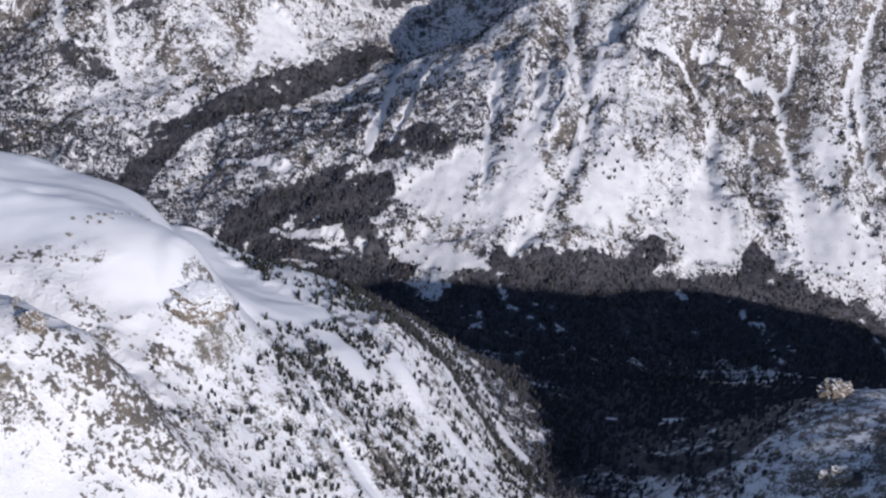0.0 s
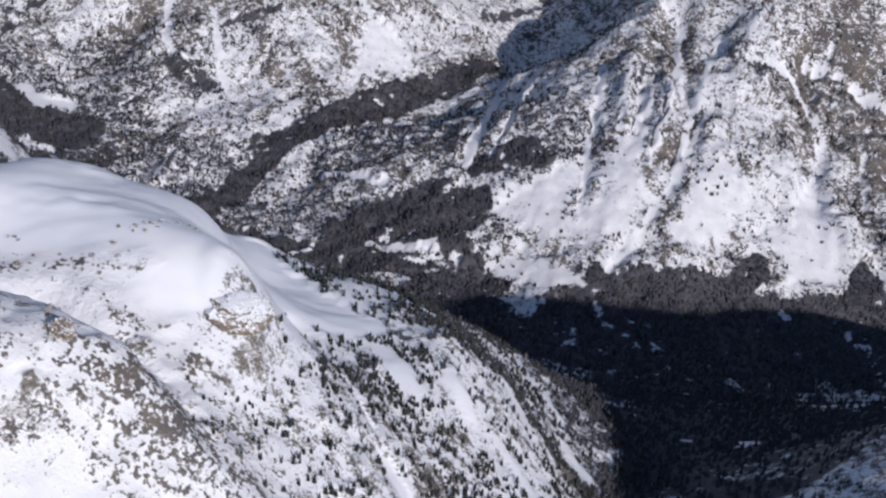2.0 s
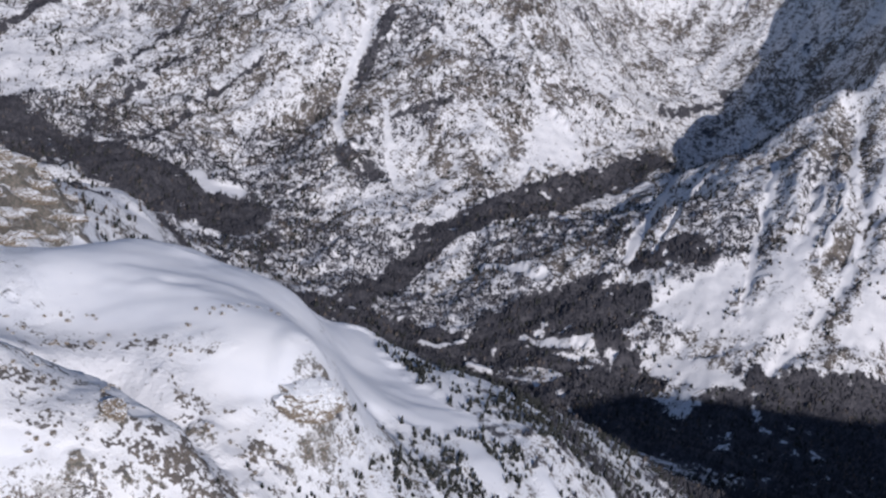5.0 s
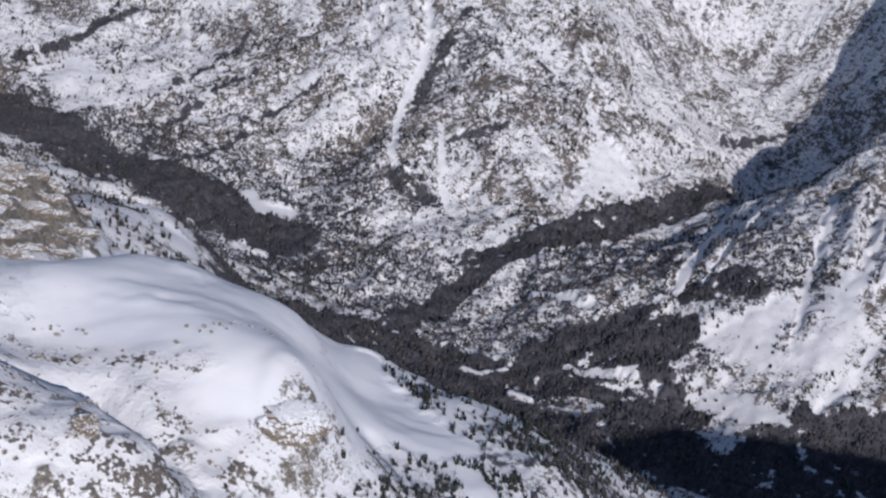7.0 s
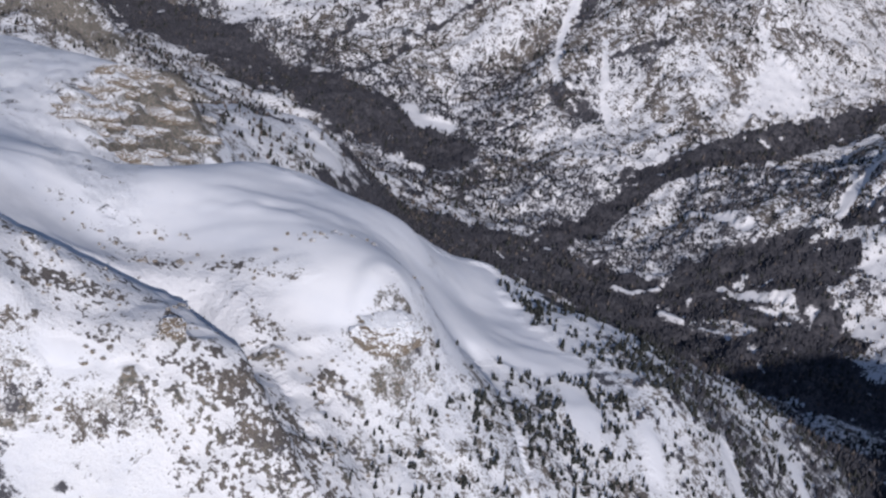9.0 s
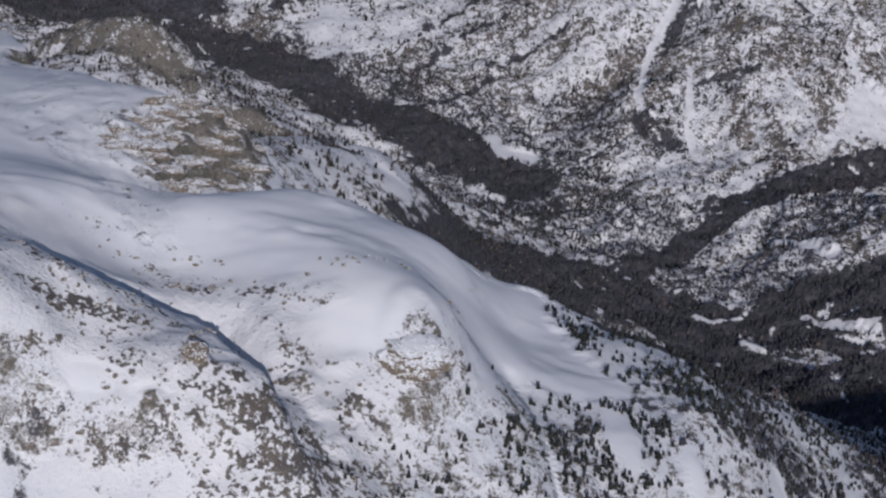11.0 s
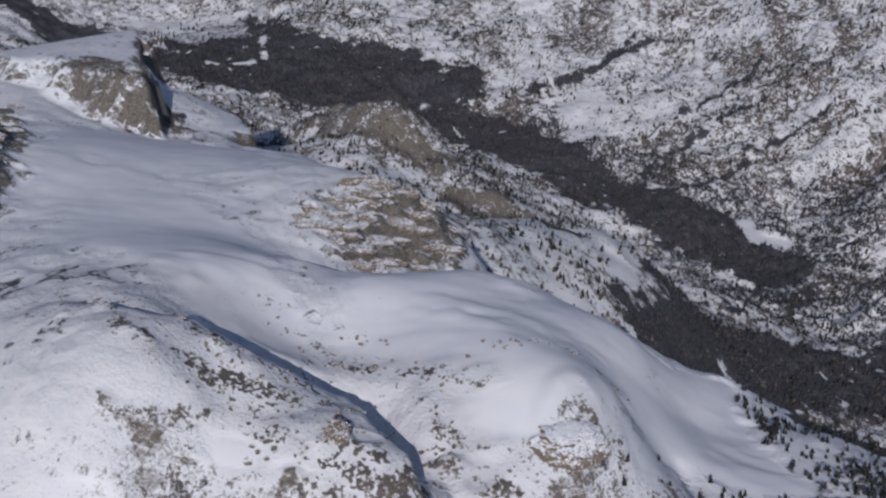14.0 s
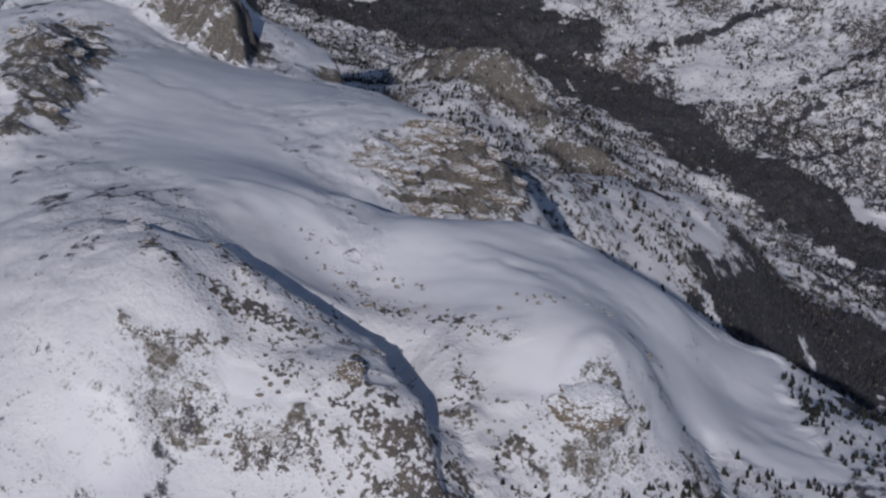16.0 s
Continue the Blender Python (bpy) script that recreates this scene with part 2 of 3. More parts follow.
def offset(x, y, line):
    """Signed distance from a line (positive on its left-hand side) and how far along it."""
    best, side, along = np.full(np.shape(x), 1e9), np.ones(np.shape(x)), np.zeros(np.shape(x))
    for n, ((ax, ay), (bx, by)) in enumerate(zip(line, line[1:])):
        dx, dy = bx - ax, by - ay
        s = np.clip(((x - ax) * dx + (y - ay) * dy) / (dx * dx + dy * dy), 0, 1)
        d = np.hypot(x - ax - s * dx, y - ay - s * dy)
        nearer = d < best
        side = np.where(nearer, np.where(dx * (y - ay) - dy * (x - ax) > 0, 1.0, -1.0), side)
        along = np.where(nearer, (n + s) / (len(line) - 1), along)
        best = np.minimum(best, d)
    return best * side, along


# a shaded ravine behind the lip of the near shoulder, and the broken edge at the back of the plateau
LIP = [(-480, 900), (-430, 912), (-385, 919), (-336, 937), (-300, 969), (-264, 952), (-218, 942), (-190, 932), (-165, 921), (-140, 900)]
LIP_BRANCH = [(-520, 862), (-472, 866), (-423, 880), (-395, 915)]
BACK_EDGE = [(90, 1640), (-20, 1575), (-150, 1440), (-250, 1408), (-282, 1340), (-300, 1272), (-350, 1256), (-440, 1335), (-520, 1420), (-590, 1462), (-760, 1420), (-900, 1405),
             (-960, 1425), (-1060, 1490), (-1200, 1540), (-1400, 1590), (-1700, 1620)]
# rocky mounds (centre, half-axes, turn, rise)
MOUNDS = [(-178, 1064, 40, 26, 122, 4.5), (-905, 1000, 190, 62, -32, 24), (-1600, 2290, 200, 80, 8, 48), (-1300, 2300, 110, 60, 25, 22)]
# the way of the wind over the near snow
WIND = [(-860, 850), (-640, 925), (-530, 985), (-430, 1050), (-350, 1110), (-280, 1155), (-225, 1195), (-170, 1235), (-100, 1270), (-20, 1300)]
# deep holes behind the edge (x, y, radius, depth)
PITS = [(-893, 1412, 34, 60), (-590, 1462, 44, 62), (-548, 1420, 30, 48)]
# snow gullies that cut the far slopes (x, y), with their width in metres
SLOPE_GULLIES = [
    ([(-974, 3403), (-959, 3385), (-921, 3267), (-899, 3132), (-872, 3051), (-842, 3006)], 15), ([(-810, 3131), (-755, 3051), (-699, 2960)], 10),
    ([(-878, 2848), (-825, 2946)], 5), ([(-1389, 2945), (-1390, 3028)], 6), ([(-617, 3465), (-548, 3398), (-452, 3360)], 6), ([(-1126, 3372), (-1039, 3276)], 6),
    ([(-1522, 3277), (-1477, 3141)], 6), ([(-1064, 3356), (-946, 3245)], 6),
    ([(-92, 3625), (-173, 3334), (-183, 3167), (-172, 2894), (-184, 2755)], 13), ([(-119, 3189), (-121, 2924), (-143, 2765)], 7),
    ([(-1984, 3207), (-1850, 3091), (-1673, 2957)], 8), ([(-1538, 3309), (-1452, 3180)], 6),
]
# chutes of the scree peak
WEST_CHUTES = [
    ([(18, 3112), (29, 2912), (37, 2773), (42, 2659)], 11), ([(111, 3068), (114, 2976), (120, 2799)], 17),
    ([(146, 3270), (179, 3023), (208, 2968), (209, 2860), (197, 2754), (161, 2645), (118, 2550)], 12),
    ([(234, 3232), (230, 3132), (214, 2968)], 13), ([(245, 3026), (224, 2878), (206, 2767)], 8),
]
EAST_CHUTES = [
    ([(339, 3168), (400, 3169), (449, 3116), (476, 3077), (483, 2982)], 14),
    ([(421, 3208), (522, 3191), (591, 3169), (620, 3111), (634, 3038), (665, 2929), (688, 2849)], 12),
    ([(603, 3259), (626, 3212), (618, 3163)], 10), ([(754, 3239), (736, 3149), (756, 3066)], 8), ([(777, 3306), (747, 3180), (820, 2980)], 9),
    ([(75, 3090), (70, 2980), (78, 2860)], 6), ([(160, 3040), (160, 2900), (150, 2780)], 6), ([(300, 3080), (292, 2960), (300, 2860)], 6), ([(545, 3080), (560, 2990), (575, 2880)], 7),
]
PEAK_GULLIES = WEST_CHUTES + EAST_CHUTES
# narrow runnels on the near slope
RUNNELS = [([(-152, 1169), (-117, 1147), (-73, 1101), (-41, 1076), (-11, 1049)], 3.6), ([(-235, 989), (-210, 974), (-175, 958), (-146, 940)], 3.4),
           ([(-181, 1003), (-175, 982), (-167, 963)], 3)]
GULLIES = SLOPE_GULLIES + PEAK_GULLIES + RUNNELS


def height(x, y):
    """The lie of the land at any place."""
    z = sheet(x, y)
    far = smooth(y, 1500, 2600)
    d, along = offset(x, y, LIP[::-1])
    d = -d + 3 * lattice(x, y, 22, 5) + 1.5 * lattice(x, y, 9, 6)
    deep = smooth(along, 0.02, 0.2) * (1 - smooth(along, 0.66, 0.93)) * (0.42 + 0.58 * smooth(along, 0.3, 0.5))
    z = z - deep * 30 * smooth(d, 0, 6) * (1 - smooth(d, 16, 52)) + deep * (3 + 8 * smooth(along, 0.45, 0.75)) * smooth(d, -60, -10) * (1 - smooth(d, 0, 6))
    d, along = offset(x, y, LIP_BRANCH)
    z = z - 7 * smooth(d, 0, 5) * (1 - smooth(d, 8, 36)) * smooth(along, 0, 0.3) * (1 - smooth(along, 0.75, 1))
    d, along = offset(x, y, BACK_EDGE)
    d = -d + 9 * lattice(x, y, 60, 11) + 4 * lattice(x, y, 21, 12)
    z = z - 58 * smooth(d, 0, 34) * (1 - smooth(d, 90, 420)) * smooth(along, 0.0, 0.12) * (1 - smooth(along, 0.9, 1))
    for line, width in GULLIES:
        near, along = nearness(x + 7 * lattice(x, y, 40, 3) + 3 * lattice(x, y, 15, 4), y, line, 2.4 * width)
        z = z - (0.7 - 0.1 * far) * width * smooth(near, 0.0, 0.9) * (0.25 + 0.75 * (1 - along))
    # the chutes lie between rocky ribs
    x0 = x + 8 * lattice(x, y, 50, 8)
    for line, width in PEAK_GULLIES:
        near, along = nearness(x0, y, line, 62)
        z = z - 30 * near * (1 - 0.85 * along) * smooth(width, 6, 12)
    ribs = smooth(y, 2640, 2900) * smooth(x, -150, 60) * (1 - smooth(y, 3500, 3800))
    z = z + ribs * 13 * (1 - np.abs(fractal(x + 0.12 * y, 0.3 * y, 110, 3, 25)) * 2)
    wood, rock, clean = cover_hint(x, y)
    rough = (1 - 0.85 * clean) * (0.55 + 0.45 * far)
    z = z + rough * (16 * fractal(x, y, 170, 3, 21) * (0.35 + 0.65 * far) + (4.0 + 3.0 * far) * fractal(x, y, 34, 3, 31))
    u, v = 0.8 * x + 0.6 * y, 0.6 * x - 0.8 * y
    v = v + 14 * lattice(x, y, 70, 44)
    drift = 3.0 * lattice(u * 0.55, v, 80, 41)
    # wind ripples that stream along the plateau, over the dome and down its flank
    across, run = offset(x, y, WIND)
    across, run = across + 11 * lattice(x, y, 85, 45), 860 * run
    carved = 0.22 + 1.05 * blots(x, y, [(-300, 1130, 85, 34, 40), (-500, 985, 110, 34, 30), (-180, 1245, 120, 50, -38)]) * smooth(lattice(x, y, 62, 48), -0.6, 0.5)
    drift = drift + carved * (2.8 * lattice(0.4 * run, across, 42, 42) + 1.3 * lattice(0.4 * run, across, 18, 43) + 0.6 * lattice(0.5 * run, across, 8, 47))
    drift = drift + 0.45 * lattice(x, y, 11, 49) * smooth(lattice(x, y, 90, 50), -0.2, 0.6)
    z = z + clean * (1 - far) * drift
    for cx, cy, a, b, turn, lift in MOUNDS:
        c, s = math.cos(radians(turn)), math.sin(radians(turn))
        reach = (((x - cx) * c + (y - cy) * s) / a) ** 2 + ((-(x - cx) * s + (y - cy) * c) / b) ** 2
        z = z + lift * np.exp(-(reach**3)) * (1 + 0.25 * fractal(x, y, 40, 3, 77))
    # a flat-topped bluff that ends in a brown cliff
    c, s = math.cos(radians(17)), math.sin(radians(17))
    u, v = (x + 1026) * c + (y - 1360) * s, -(x + 1026) * s + (y - 1360) * c
    edge = np.maximum(np.maximum(0.8 * (u - 38 + 0.75 * (v + 75)), -v - 75), v - 160) + 11 * lattice(x, y, 38, 15) + 8 * lattice(x, y, 15, 16) + 3 * lattice(x, y, 7, 17)
    z = z + (590 - z) * (1 - smooth(edge, -14, 24)) * smooth(u, -420, -95)
    stepped = smooth(within(x, y, LEDGES + LAYERED_CRAG) + 10 * lattice(x, y, 25, 58), -6, 12)
    bed = (z + 0.35 * x + 0.2 * y + 6 * lattice(x, y, 30, 59)) / 11
    z = z + stepped * 9 * (smooth(bed - np.floor(bed), 0.2, 0.5) - (bed - np.floor(bed)))
    for cx, cy, wide, drop in PITS:
        z = z - drop * np.exp(-(((x - cx) ** 2 + (y - cy) ** 2) / wide**2) ** 2)
    z = z + rock * (6 * np.abs(fractal(x, y, 26, 3, 51)) + 3.5 * np.abs(lattice(x, y, 9, 55)))
    return z


# smooth drifts of snow: centre, half-axes and turn in degrees
DOME_DRIFTS = [(-345, 1120, 105, 85, -20), (-310, 1080, 85, 36, 5), (-218, 1042, 40, 22, 40), (-202, 996, 13, 18, 20), (-186, 970, 9, 14, 20), (-220, 1090, 50, 40, 0), (-265, 1195, 80, 60, -35),
               (-680, 1055, 200, 75, -12), (-510, 1010, 150, 50, -15), (-840, 1200, 130, 100, 10), (-190, 1190, 60, 38, -50), (-170, 1130, 50, 16, -45)]
SLOPE_DRIFTS = [(-294, 862, 22, 11, 25), (-258, 875, 14, 9, 30), (-329, 770, 30, 18, 30), (-245, 925, 14, 8, 60), (-60, 1190, 34, 16, -50),
                (75, 1437, 30, 9, -60), (112, 1340, 34, 9, -50), (-22, 1049, 40, 7, -35), (-2, 1210, 28, 10, -50), (40, 1300, 30, 8, -55), (60, 1180, 26, 8, -40)]
DRIFTS = DOME_DRIFTS + SLOPE_DRIFTS
# clusters of scrub and stones on the near snow
DOME_CLUSTERS = [(-252, 1104, 45, 7, 58), (-262, 1096, 50, 4, 58), (-300, 1040, 45, 9, 12), (-352, 1016, 40, 12, 20), (-392, 1010, 45, 14, 15), (-425, 1010, 40, 16, 15),
                 (-240, 1004, 20, 9, 20), (-225, 990, 14, 9, 20), (-180, 1000, 16, 12, 0), (-365, 1046, 30, 8, 10), (-270, 1041, 20, 5, 10), (-208, 1150, 26, 6, 70)]
LIP_CLUSTERS = [(-330, 900, 44, 7, 35), (-300, 930, 40, 6, 40), (-240, 866, 20, 8, 20), (-262, 846, 16, 6, 20), (-385, 908, 40, 8, 20), (-335, 928, 40, 7, 30), (-225, 903, 12, 6, 20),
                (-333, 840, 20, 7, 60), (-319, 808, 24, 8, 60), (-288, 865, 12, 5, 20), (-262, 926, 12, 9, 30), (-370, 868, 50, 6, 20)]
CLUSTERS = DOME_CLUSTERS + LIP_CLUSTERS
# bare brown crags
SCARPS = [(-150, 1040, 22, 5, 60), (-252, 905, 9, 11, 0), (-1010, 1308, 105, 32, 17), (-1540, 2260, 170, 85, 10), (-1720, 2290, 140, 65, -20), (-1250, 2250, 120, 60, 20)]
CRAGS = [(-345, 820, 34, 6, 35), (-400, 845, 40, 8, 25), (-118, 1030, 30, 16, -40), (-95, 1085, 28, 14, -40), (-165, 960, 40, 16, -30),
         (-225, 880, 50, 12, 30), (-455, 860, 30, 9, 25), (-205, 990, 26, 9, 20), (-128, 985, 34, 12, -30), (-60, 1040, 40, 14, -40),
         (-290, 832, 24, 6, 40), (-2815, 2815, 230, 26, 32), (-700, 1500, 120, 60, -40), (-350, 905, 24, 8, 10)]
# tan turf and stones laid bare on the near slope
BARE = [(-174, 1062, 24, 15, 122), (-186, 1086, 18, 5, 122), (-148, 1027, 13, 7, 40), (-149, 987, 22, 10, 35), (-87, 1135, 22, 9, 50), (-179, 895, 34, 9, 25), (-132, 1060, 16, 8, 40), (-132, 999, 20, 8, 40), (-144, 905, 26, 9, 30),
        (-43, 1007, 26, 9, 35), (-238, 871, 16, 7, 25), (-208, 897, 18, 7, 25), (-70, 1060, 24, 9, 40), (61, 1527, 18, 9, 60), (-100, 950, 26, 10, 35), (-20, 1090, 20, 8, 45), (-232, 836, 24, 7, 25), (-177, 879, 26, 8, 25), (-262, 858, 18, 6, 25)]
# dark woods along the dale floors: lines and half-widths
MAIN_DALE_WOODS = [([(-3000, 2420), (-2300, 2500), (-1835, 2730), (-1500, 2752), (-1326, 2732), (-1181, 2720), (-1027, 2688), (-940, 2690)], 48),
                   ([(-2500, 2680), (-2250, 2640), (-2020, 2730), (-1880, 2770)], 85), ([(-1120, 2780), (-1010, 2740), (-940, 2740)], 20),
                   ([(-700, 2310), (-648, 2395), (-612, 2480), (-600, 2600), (-565, 2760), (-555, 2810)], 17),
                   ([(-565, 2810), (-459, 2955), (-347, 3200), (-240, 3360)], 25)]
FORK_WOODS = [([(-340, 2560), (-290, 2630), (-240, 2680), (-150, 2660)], 27), ([(-160, 2560), (-60, 2500)], 16), ([(-150, 2740), (-90, 2790), (-50, 2760)], 18),
              ([(-628, 1900), (-645, 2080), (-665, 2200), (-640, 2310), (-565, 2400), (-478, 2400), (-363, 2375), (-252, 2340), (-156, 2340), (-20, 2350)], 58),
              ([(-480, 2480), (-330, 2500), (-200, 2490), (-60, 2420)], 26), ([(-230, 2560), (-170, 2590), (-140, 2680)], 10)]
# woods, some of them strips added to darken the dale's shadow
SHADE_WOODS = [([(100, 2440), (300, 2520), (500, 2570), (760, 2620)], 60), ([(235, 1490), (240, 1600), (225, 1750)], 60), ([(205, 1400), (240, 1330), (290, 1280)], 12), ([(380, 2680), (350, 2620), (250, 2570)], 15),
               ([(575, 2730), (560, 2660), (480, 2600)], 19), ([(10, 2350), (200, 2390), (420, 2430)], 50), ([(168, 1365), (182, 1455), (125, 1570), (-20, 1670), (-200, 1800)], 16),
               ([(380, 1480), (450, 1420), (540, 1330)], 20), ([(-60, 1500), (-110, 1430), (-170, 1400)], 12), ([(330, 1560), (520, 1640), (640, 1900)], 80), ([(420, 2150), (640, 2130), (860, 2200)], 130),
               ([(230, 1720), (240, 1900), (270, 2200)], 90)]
WOODS = MAIN_DALE_WOODS + FORK_WOODS + SHADE_WOODS
# thinner grey woods; the first list also serves to darken the dale's shaded side
SHADE_COPSES = [([(0, 2350), (200, 2400), (420, 2440)], 90), ([(100, 2440), (300, 2530), (500, 2580), (760, 2630)], 66), ([(210, 1420), (215, 1650), (230, 1900), (260, 2150)], 120),
                ([(300, 1260), (350, 1420), (430, 1480)], 34), ([(250, 2560), (340, 2640), (560, 2620)], 34), ([(-100, 1600), (-60, 1450), (20, 1360)], 30)]
COPSES = SHADE_COPSES + [([(-60, 3300), (20, 3450), (80, 3600)], 60), ([(-960, 2640), (-876, 2568), (-786, 2650), (-640, 2680)], 95), ([(-560, 2560), (-420, 2600), (-330, 2640)], 60), ([(-420, 2800), (-300, 2900), (-180, 2760)], 45),
                         ([(-860, 2080), (-960, 2150), (-1100, 2260)], 50), ([(-1600, 2840), (-1250, 2860), (-1020, 2850), (-860, 2820)], 40), ([(-100, 2900), (0, 2830), (-60, 2760)], 40),
                         ([(-1000, 2980), (-900, 2940), (-780, 2960)], 40), ([(-760, 3040), (-720, 3110)], 26), ([(-880, 3210), (-840, 3280), (-820, 3340)], 20)]
OPEN = [([(-1067, 2808), (-1017, 2779), (-973, 2798)], 13), ([(-477, 2458), (-426, 2459), (-393, 2515)], 5), ([(-363, 2433), (-281, 2424), (-189, 2398)], 5),
        ([(-294, 2511), (-195, 2517)], 6), ([(-301, 2540), (-222, 2542), (-142, 2545)], 7), ([(-435, 2740), (-323, 2699)], 8), ([(-80, 2540), (80, 2512)], 10),
        ([(-2356, 2507), (-2285, 2597)], 6), ([(-2287, 2633), (-2571, 2871)], 6)]
# dark lines of scrub in the folds of the long slope
FOLDS = [([(-1345, 2808), (-1318, 2975), (-1251, 3134)], 7), ([(-1213, 2962), (-1157, 3051), (-1102, 3137)], 6), ([(-1721, 2912), (-1685, 3022), (-1623, 3235)], 9), ([(-801, 2544), (-835, 2699)], 6),
         ([(-775, 3100), (-668, 3168)], 5), ([(-880, 3169), (-885, 3263), (-888, 3427)], 10), ([(-816, 2966), (-757, 2970), (-718, 2954)], 14), ([(-1286, 2722), (-1109, 2742), (-1116, 2801)], 12),
         ([(-293, 3652), (-166, 3817)], 12), ([(-690, 3362), (-617, 3364)], 5), ([(-1668, 3033), (-1665, 3240)], 7), ([(-1411, 2944), (-1323, 3237)], 6), ([(-1239, 2802), (-1173, 2972)], 7)]

# cones of fallen snow below the chutes, by outline
CONES = [[(-117, 2648), (-50, 2718), (25, 2790), (45, 2707), (32, 2613), (-38, 2618)], [(83, 2853), (131, 2873), (143, 2742), (147, 2636), (42, 2613), (64, 2712)],
         [(254, 2884), (320, 2834), (350, 2800), (306, 2707), (238, 2616), (203, 2640), (228, 2750)], [(-92, 2589), (35, 2547), (70, 2515), (26, 2490), (-36, 2515)]]
EAST_CONES = [[(476, 3007), (505, 2894), (534, 2774), (522, 2709), (437, 2666), (396, 2736), (426, 2839)], [(688, 3079), (744, 3063), (734, 2936), (682, 2956)],
              [(635, 3024), (693, 2944), (823, 2862), (825, 2783), (662, 2731), (637, 2818), (628, 2923)]]
# open snow on the long slope and round the head of the dale
SLOPE_SNOW = [[(-565, 3371), (-484, 3303), (-409, 3314), (-375, 3258), (-483, 3048), (-504, 3202)], [(-620, 3072), (-534, 2966), (-559, 2883), (-603, 2926)],
              [(-1675, 2930), (-1635, 3059), (-1513, 2968), (-1484, 2886), (-1533, 2835)], [(-1846, 2905), (-1812, 2945), (-1721, 2849), (-1767, 2816)],
              [(-2092, 2960), (-1990, 2960), (-1829, 2809), (-1925, 2858)], [(-2840, 2639), (-2565, 2828), (-2409, 2690), (-2560, 2600)],
              [(-765, 1960), (-705, 2010), (-692, 1960), (-674, 1900), (-700, 1850), (-760, 1880)]]
# smooth snow on the flank of the dome, and on the shaded side of the dale
FLANK_SNOW = [[(-273, 1238), (-246, 1330), (-232, 1366), (-194, 1326), (-150, 1285), (-100, 1268), (-78, 1245), (-105, 1205), (-139, 1178), (-165, 1125), (-187, 1142), (-222, 1190)]]
SHADE_SNOW = [[(216, 1479), (241, 1469), (262, 1335), (236, 1250), (224, 1291), (219, 1374)], [(300, 1252), (342, 1315), (418, 1381), (470, 1330), (388, 1200), (355, 1204), (321, 1196)],
              [(239, 1295), (261, 1239), (256, 1215), (230, 1239)], [(420, 1400), (470, 1500), (560, 1420), (480, 1340)]]
# bare brown rock: the crag at the plateau's head, the layered crag behind the dome, ribs of the scree peak
HEAD_CRAG = [[(-1080, 1150), (-1050, 1190), (-927, 1131), (-810, 1035), (-742, 940), (-738, 905), (-926, 1000)]]
LAYERED_CRAG = [[(-560, 1250), (-575, 1300), (-540, 1335), (-498, 1335), (-492, 1250), (-515, 1215)]]
LEDGES = [[(-611, 1195), (-602, 1246), (-575, 1300), (-500, 1230), (-500, 1160), (-548, 1150)]]
PEAK_ROCK = [[(262, 3194), (325, 3159), (431, 3084), (458, 3015), (371, 2844), (292, 2875), (257, 3013)], [(493, 3158), (581, 3137), (605, 3053), (564, 2988), (500, 2970), (478, 3097)],
             [(20, 3150), (100, 3180), (160, 3130), (150, 3020), (60, 3020)]]


# a dark stand of wood in the fork of the dales
FORK_STAND = [[(-347, 2594), (-293, 2667), (-218, 2687), (-148, 2654), (-113, 2631), (-151, 2576), (-228, 2562), (-309, 2530)]]


# woods on the steep back of the dome
BACK_STAND = [[(-640, 1785), (-652, 1900), (-664, 1955), (-730, 2190), (-640, 2200), (-600, 2000), (-600, 1850), (-622, 1790)]]


def within(x, y, outlines, reach=60.0):
    """Metres inside the nearest of some outlines; negative outside, down to -reach."""
    most = np.full(np.shape(x), -reach)
    for line in outlines:
        p = np.array(line, float)
        low, high = p.min(0) - reach, p.max(0) + reach
        k = (x > low[0]) & (x < high[0]) & (y > low[1]) & (y < high[1])
        if not np.any(k):
            continue
        u, v = x[k], y[k]
        d, inside = np.full(u.shape, 1e9), np.zeros(u.shape, bool)
        for (ax, ay), (bx, by) in zip(p, np.roll(p, -1, 0)):
            dx, dy = bx - ax, by - ay
            t = np.clip(((u - ax) * dx + (v - ay) * dy) / (dx * dx + dy * dy), 0, 1)
            d = np.minimum(d, np.hypot(u - ax - t * dx, v - ay - t * dy))
            crosses = (ay > v) != (by > v)
            inside ^= crosses & (u < ax + (v - ay) * dx / (dy if dy else 1e-9))
        most[k] = np.maximum(most[k], np.where(inside, d, -d))
    return most


def blots(x, y, spots):
    most = np.zeros(np.shape(x))
    for cx, cy, a, b, turn in spots:
        c, s = math.cos(radians(turn)), math.sin(radians(turn))
        u, v = ((x - cx) * c + (y - cy) * s) / a, (-(x - cx) * s + (y - cy) * c) / b
        most = np.maximum(most, np.clip(1.6 - 1.1 * np.hypot(u, v), 0, 1))
    return most


def strips(x, y, lines):
    most = np.zeros(np.shape(x))
    for line, width in lines:
        near, _ = nearness(x, y, line, 2 * width)
        most = np.maximum(most, np.clip(near * 2, 0, 1))
    return most


